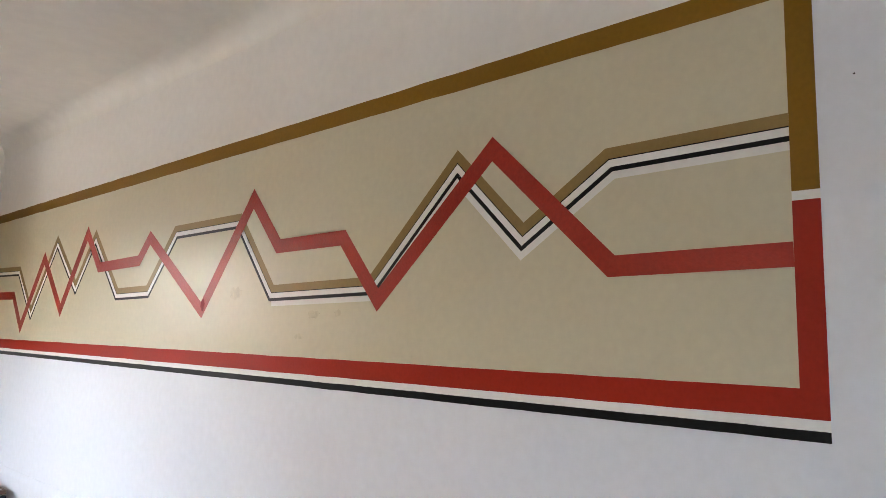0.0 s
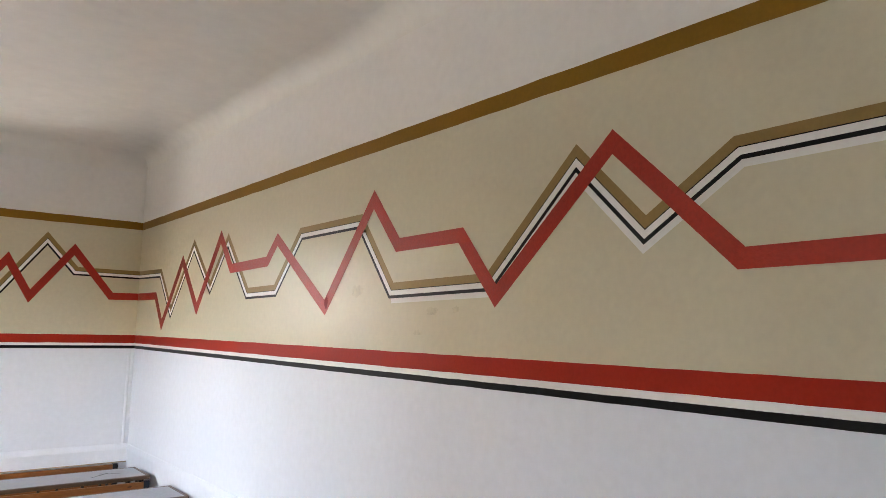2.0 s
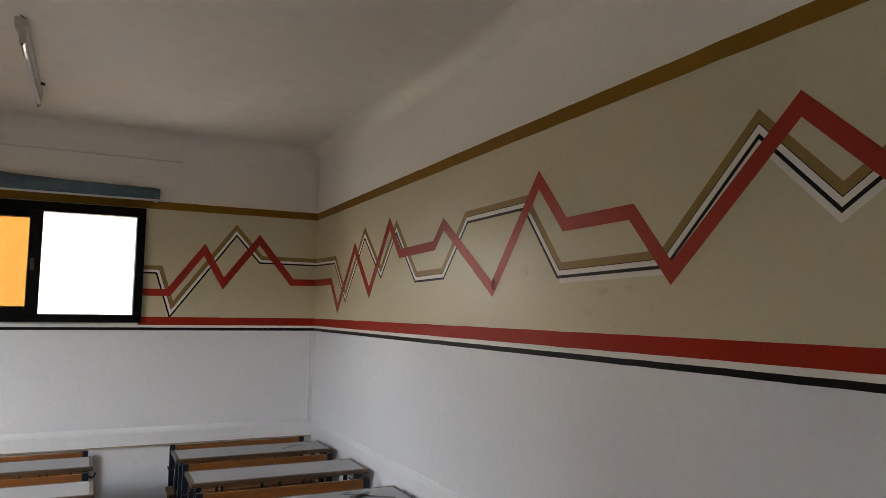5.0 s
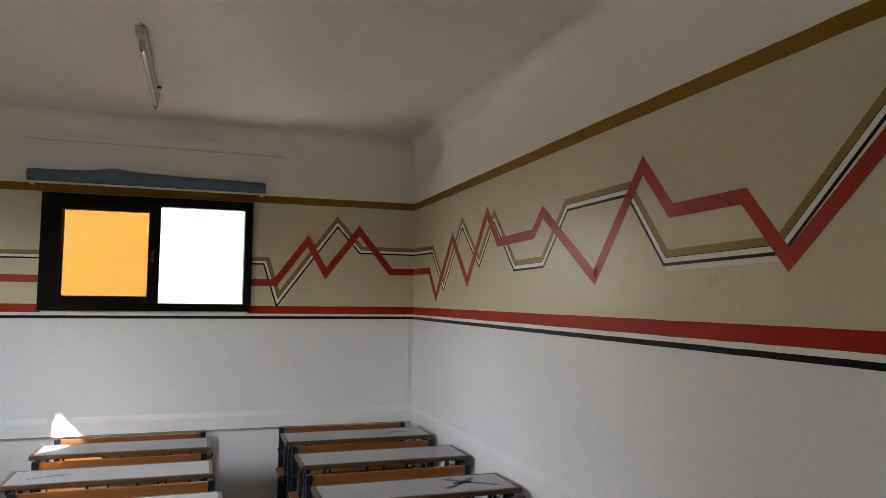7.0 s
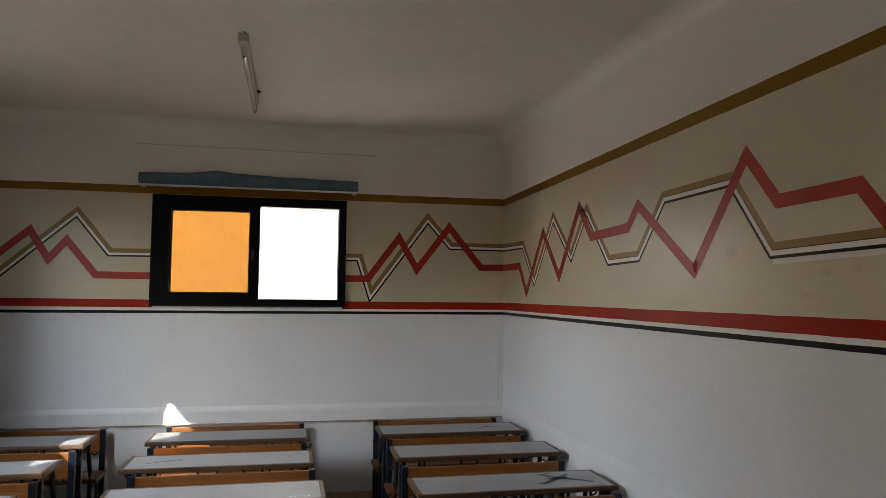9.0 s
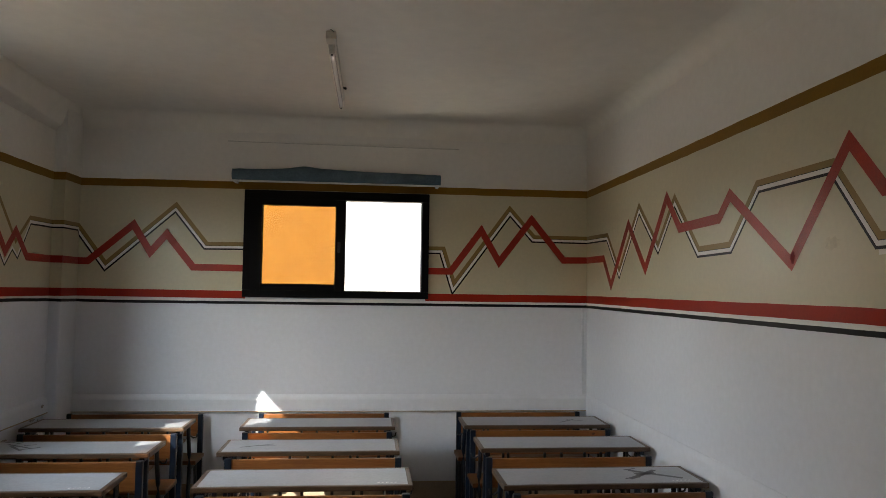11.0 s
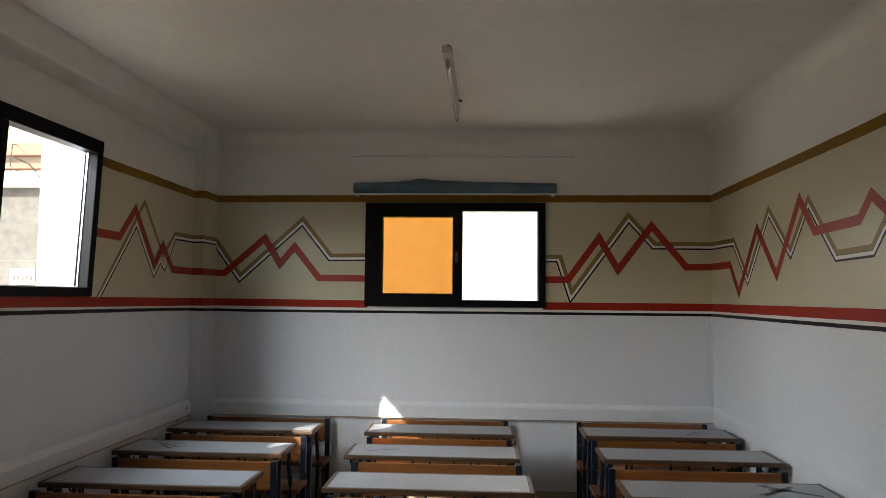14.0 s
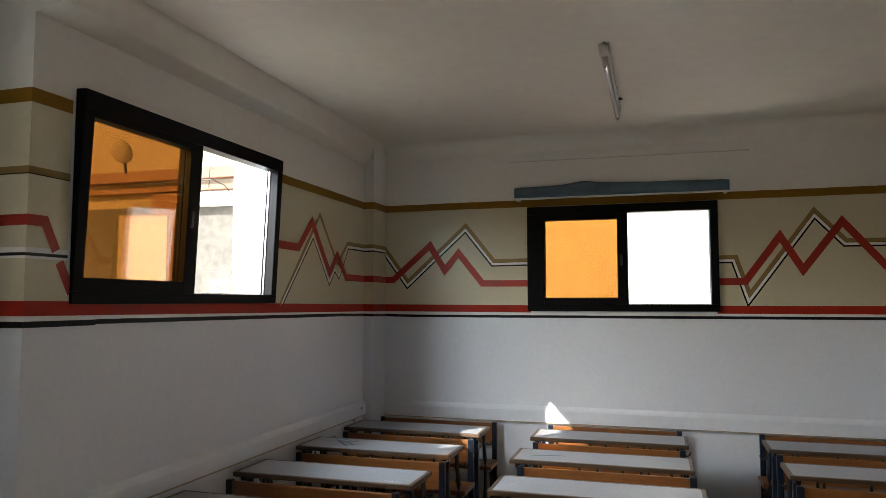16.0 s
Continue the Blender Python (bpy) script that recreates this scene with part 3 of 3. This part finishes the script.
def school_desk():
    ob = thing("school_desk", (0, 0, 0), "double school desk with white top, pine bench, navy steel frame", "desk", "rows of school desks")
    D = 0.332
    top = part("desk_top", box(-W2 + 0.022, 0.022, 0.728, W2 - 0.022, D - 0.018, 0.7505), LAMINATE, ob, "white laminate top")
    part("edge_trim", box(-W2, 0, 0.726, W2, 0.022, 0.751, 0.005), TRIM, top, "worn wooden edge")
    part("edge_trim", box(-W2, D - 0.018, 0.726, W2, D, 0.751, 0.004), TRIM, top)
    part("edge_trim", box(-W2, 0.022, 0.726, -W2 + 0.022, D - 0.018, 0.751, 0.004), TRIM, top)
    part("edge_trim", box(W2 - 0.022, 0.022, 0.726, W2, D - 0.018, 0.751, 0.004), TRIM, top)
    part("book_shelf", box(-W2 + 0.06, 0.06, 0.60, W2 - 0.06, D - 0.02, 0.615, 0.003), WOOD, ob)
    for x in (-0.37, -0.34, -0.12, -0.02, 0.12, 0.22, 0.26, 0.38):
        part("shelf_strut", box(x, 0.07, 0.615, x + 0.014, 0.085, 0.726), DARKSTEEL, ob)
    part("shelf_rail", box(-W2 + 0.05, 0.068, 0.612, W2 - 0.05, 0.08, 0.624), DARKSTEEL, ob)
    back = part("backrest", box(-0.45, 0.648, 0.565, 0.45, 0.668, 0.722, 0.005), WOOD, ob, "varnished pine backrest")
    seat = part("seat", box(-0.50, 0.37, 0.425, 0.50, 0.625, 0.452, 0.006), WOOD, ob, "varnished pine seat")
    for sx in (-1, 1):
        x = sx * 0.462
        part("back_post", box(x - 0.018, 0.642, 0.0, x + 0.018, 0.674, 0.728, 0.005), STEEL, ob)
        part("desk_post", box(x - 0.016, 0.085, 0.0, x + 0.016, 0.115, 0.726, 0.005), STEEL, ob)
        part("bent_leg", pipe([(x, 0.30, 0.72), (x, 0.315, 0.62), (x, 0.35, 0.50), (x, 0.36, 0.42), (x, 0.345, 0.2), (x, 0.33, 0.02)], 0.014), STEEL, ob)
        part("runner", box(x - 0.014, 0.06, 0.0, x + 0.014, 0.69, 0.025, 0.004), DARKSTEEL, ob)
        part("seat_bracket", box(x - 0.014, 0.36, 0.398, x + 0.014, 0.65, 0.425, 0.004), STEEL, ob)
        part("top_bracket", box(x - 0.014, 0.03, 0.70, x + 0.014, 0.31, 0.725, 0.003), STEEL, ob)
        part("seat_leg", pipe([(x, 0.52, 0.40), (x, 0.54, 0.3), (x, 0.56, 0.05), (x, 0.56, 0.02)], 0.012), DARKSTEEL, ob)
        o = sx * 0.016
        part("bag_hook", pipe([(x + o, 0.30, 0.64), (x + o * 2.2, 0.30, 0.625), (x + o * 3.4, 0.30, 0.63), (x + o * 3.8, 0.30, 0.655)], 0.005, 6), DARKSTEEL, ob)
    part("stretcher", box(-0.45, 0.34, 0.10, 0.45, 0.36, 0.13, 0.003), DARKSTEEL, ob)
    return ob


first = school_desk()
DESKS = {}
for col, cx, ys in (("m", -2.018, (-0.725, -1.425, -2.125, -2.83)), ("r", -0.545, (-0.700, -1.388, -2.155, -2.86)), ("l", -3.385, (-0.730, -1.440, -2.155, -2.87))):
    for row, y in enumerate(ys):
        rnd = random.Random(f"{col}{row}")
        m = pose(cx + rnd.uniform(-0.006, 0.006) + {("m", 0): -0.004, ("r", 2): -0.01, ("m", 2): 0.03, ("m", 3): 0.03, ("l", 2): 0.012}.get((col, row), 0), y, 0, 0, 0, rnd.uniform(-0.4, 0.4))
        if not DESKS:
            first.matrix_world = m
            DESKS[col, row] = first
        else:
            DESKS[col, row] = copy_thing(first, m)


def strokes(desk, lines, width, material, name):
    for x0, y0, x1, y1, k in lines:
        a, b = Vector((x0, y0)), Vector((x1, y1))
        n = Vector((-(b - a).y, (b - a).x)).normalized() * width * k
        bm = bmesh.new()
        rnd = random.Random(x0 + y1)
        pts = [a.lerp(b, t) + n * rnd.uniform(0.6, 1.2) for t in (0, 0.3, 0.6, 1)] + [a.lerp(b, t) - n * rnd.uniform(0.6, 1.2) for t in (1, 0.6, 0.3, 0)]
        bm.faces.new([bm.verts.new((p.x, p.y, 0.7518)) for p in pts])
        part(name, bm, material, desk)


CROSS = [(0.14, 0.09, 0.33, 0.25, 1.2), (0.19, 0.25, 0.41, 0.09, 1.3), (0.20, 0.18, 0.31, 0.19, 1.8), (0.17, 0.26, 0.24, 0.285, 0.8), (0.12, 0.10, 0.2, 0.12, 0.8)]
strokes(DESKS["r", 2], CROSS, 0.012, PENCIL, "ink_scribble")
strokes(DESKS["r", 0], [(0.18, 0.10, 0.30, 0.2, 1), (0.25, 0.2, 0.36, 0.15, 1)], 0.008, PENCIL, "ink_scribble")
strokes(DESKS["m", 1], [(-0.40, 0.12, -0.22, 0.20, 1), (-0.30, 0.16, -0.20, 0.17, 0.7)], 0.007, PENCIL, "ink_scribble")
strokes(DESKS["l", 1], [(-0.34, 0.25, -0.16, 0.14, 1), (-0.30, 0.27, -0.28, 0.30, 1), (-0.24, 0.22, -0.18, 0.24, 0.8), (-0.30, 0.20, -0.20, 0.09, 1.1), (-0.22, 0.11, -0.13, 0.17, 0.9), (-0.38, 0.30, -0.33, 0.305, 0.9)], 0.009, PENCIL, "ink_scribble")
for k in (("m", 2), ("l", 2), ("r", 2)):
    strokes(DESKS[k], [(0.34 + 0.02 * i, 0.05, 0.352 + 0.02 * i, 0.056, 1) for i in range(5)], 0.004, WHITE, "scratch")

for key, x, z in ((("m", 0), -0.40, 0.69), (("r", 1), 0.36, 0.70), (("m", 2), 0.28, 0.66), (("l", 2), -0.30, 0.67), (("m", 0), 0.33, 0.61)):
    bm = bmesh.new()
    bm.faces.new([bm.verts.new((x + 0.012 * math.cos(a) * (1 + 0.3 * math.sin(2 * a)), 0.6474, z + 0.008 * math.sin(a))) for a in (i * math.pi / 7 for i in range(14))])
    part("knot", bm, KNOT, DESKS[key], "dark pine knot")

# ---- outside ----
ground = S(part("ground", box(-60, -60, -3.3, 60, 60, -3.2), GROUND, label="dusty ground outside"))


def white_house():
    ob = thing("white_house", (-1.4, 2.3, -3.2), "bright white rendered house wall close outside the window", "house")
    part("wall", box(-5.45, 0.0, 0, 6.0, 3.0, 7.6, 0.02), OUT_WHITE, ob)
    part("parapet", box(-5.50, -0.06, 7.6, 6.05, 3.05, 7.9, 0.02), OUT_WHITE, ob)
    return ob


def cement_house():
    ob = thing("cement_house", (-9.4, 2.5, -3.2), "weathered cement house with brown cornices and pale panels for a reflection", "house")
    z = 3.2
    part("wall", box(-2.6, 0.0, 0, 2.52, 3.0, z + 2.93), OUT_CEMENT, ob)
    part("upper_wall", box(-2.6, 0.03, z + 2.93, 2.52, 3.0, z + 3.42), OUT_SAND, ob, "sand-coloured upper wall")
    part("upper_storey", box(-2.6, 0.55, z + 3.42, 2.52, 3.0, z + 7.0), OUT_SAND, ob, "sand-coloured set-back upper storey")
    part("cornice", box(-2.6, -0.10, z + 3.27, 2.52, 0.03, z + 3.42, 0.01), OUT_BROWN, ob, "brown cornice")
    part("cornice", box(-2.6, -0.06, z + 3.12, 2.52, 0.03, z + 3.19, 0.01), OUT_BROWN, ob)
    part("ledge", box(1.80, -0.14, z + 2.90, 2.52, 0.03, z + 3.08, 0.015), OUT_WHITE, ob, "white ledge")
    part("pilaster", box(1.22, -0.08, 0, 1.76, 0.0, z + 3.10, 0.01), OUT_BROWN, ob, "brown pilaster")
    # two added pale panels imitate the back window's reflection in the side pane
    win = part("window", box(0.66, -0.05, z + 1.88, 1.50, -0.0, z + 2.83, 0.008), OUT_SAND, ob, "sand-coloured panel for the reflected amber pane")
    part("shutter", box(0.89, -0.10, z + 1.93, 1.49, -0.05, z + 2.80, 0.006), OUT_WHITE, win, "white panel for the reflected open half of the back window")
    part("meter_box", box(2.08, -0.16, z + 1.60, 2.52, 0.0, z + 2.04, 0.012), OUT_CEMENT, ob, "grey meter box")
    part("notice_plate", box(2.22, -0.175, z + 1.62, 2.52, -0.16, z + 1.94, 0.004), OUT_SAND, ob, "pale notice plate")
    for i in range(5):
        part("writing_bar", box(2.27 + 0.05 * i, -0.179, z + 1.80 + 0.02 * (i % 2), 2.295 + 0.05 * i, -0.1755, z + 1.86), OUT_CEMENT, ob)
    part("cable", pipe([(1.0, -0.20, z + 3.20), (1.85, -0.22, z + 3.22), (2.25, -0.22, z + 3.22), (2.42, -0.2, z + 3.14), (2.52, -0.15, z + 3.0)], 0.007), DARKSTEEL, ob, "sagging black cable")
    part("cable_bracket", pipe([(2.18, 0.0, z + 3.40), (2.20, -0.2, z + 3.38), (2.20, -0.22, z + 3.12), (2.30, -0.22, z + 3.05)], 0.006), DARKSTEEL, ob)
    dish = bmesh.new()
    bmesh.ops.create_uvsphere(dish, u_segments=20, v_segments=10, radius=0.175, matrix=Matrix.Translation((0.80, -0.2, z + 3.68)) @ Matrix.Rotation(0.5, 4, "X") @ Matrix.Diagonal((1, 0.3, 1, 1)))
    d = part("satellite_dish", dish, OUT_SAND, ob, "round rusty satellite dish")
    part("dish_mast", rod((0.80, -0.1, z + 3.40), (0.80, -0.15, z + 3.66), 0.02), DARKSTEEL, d)
    return ob


white_house()
cement_house()
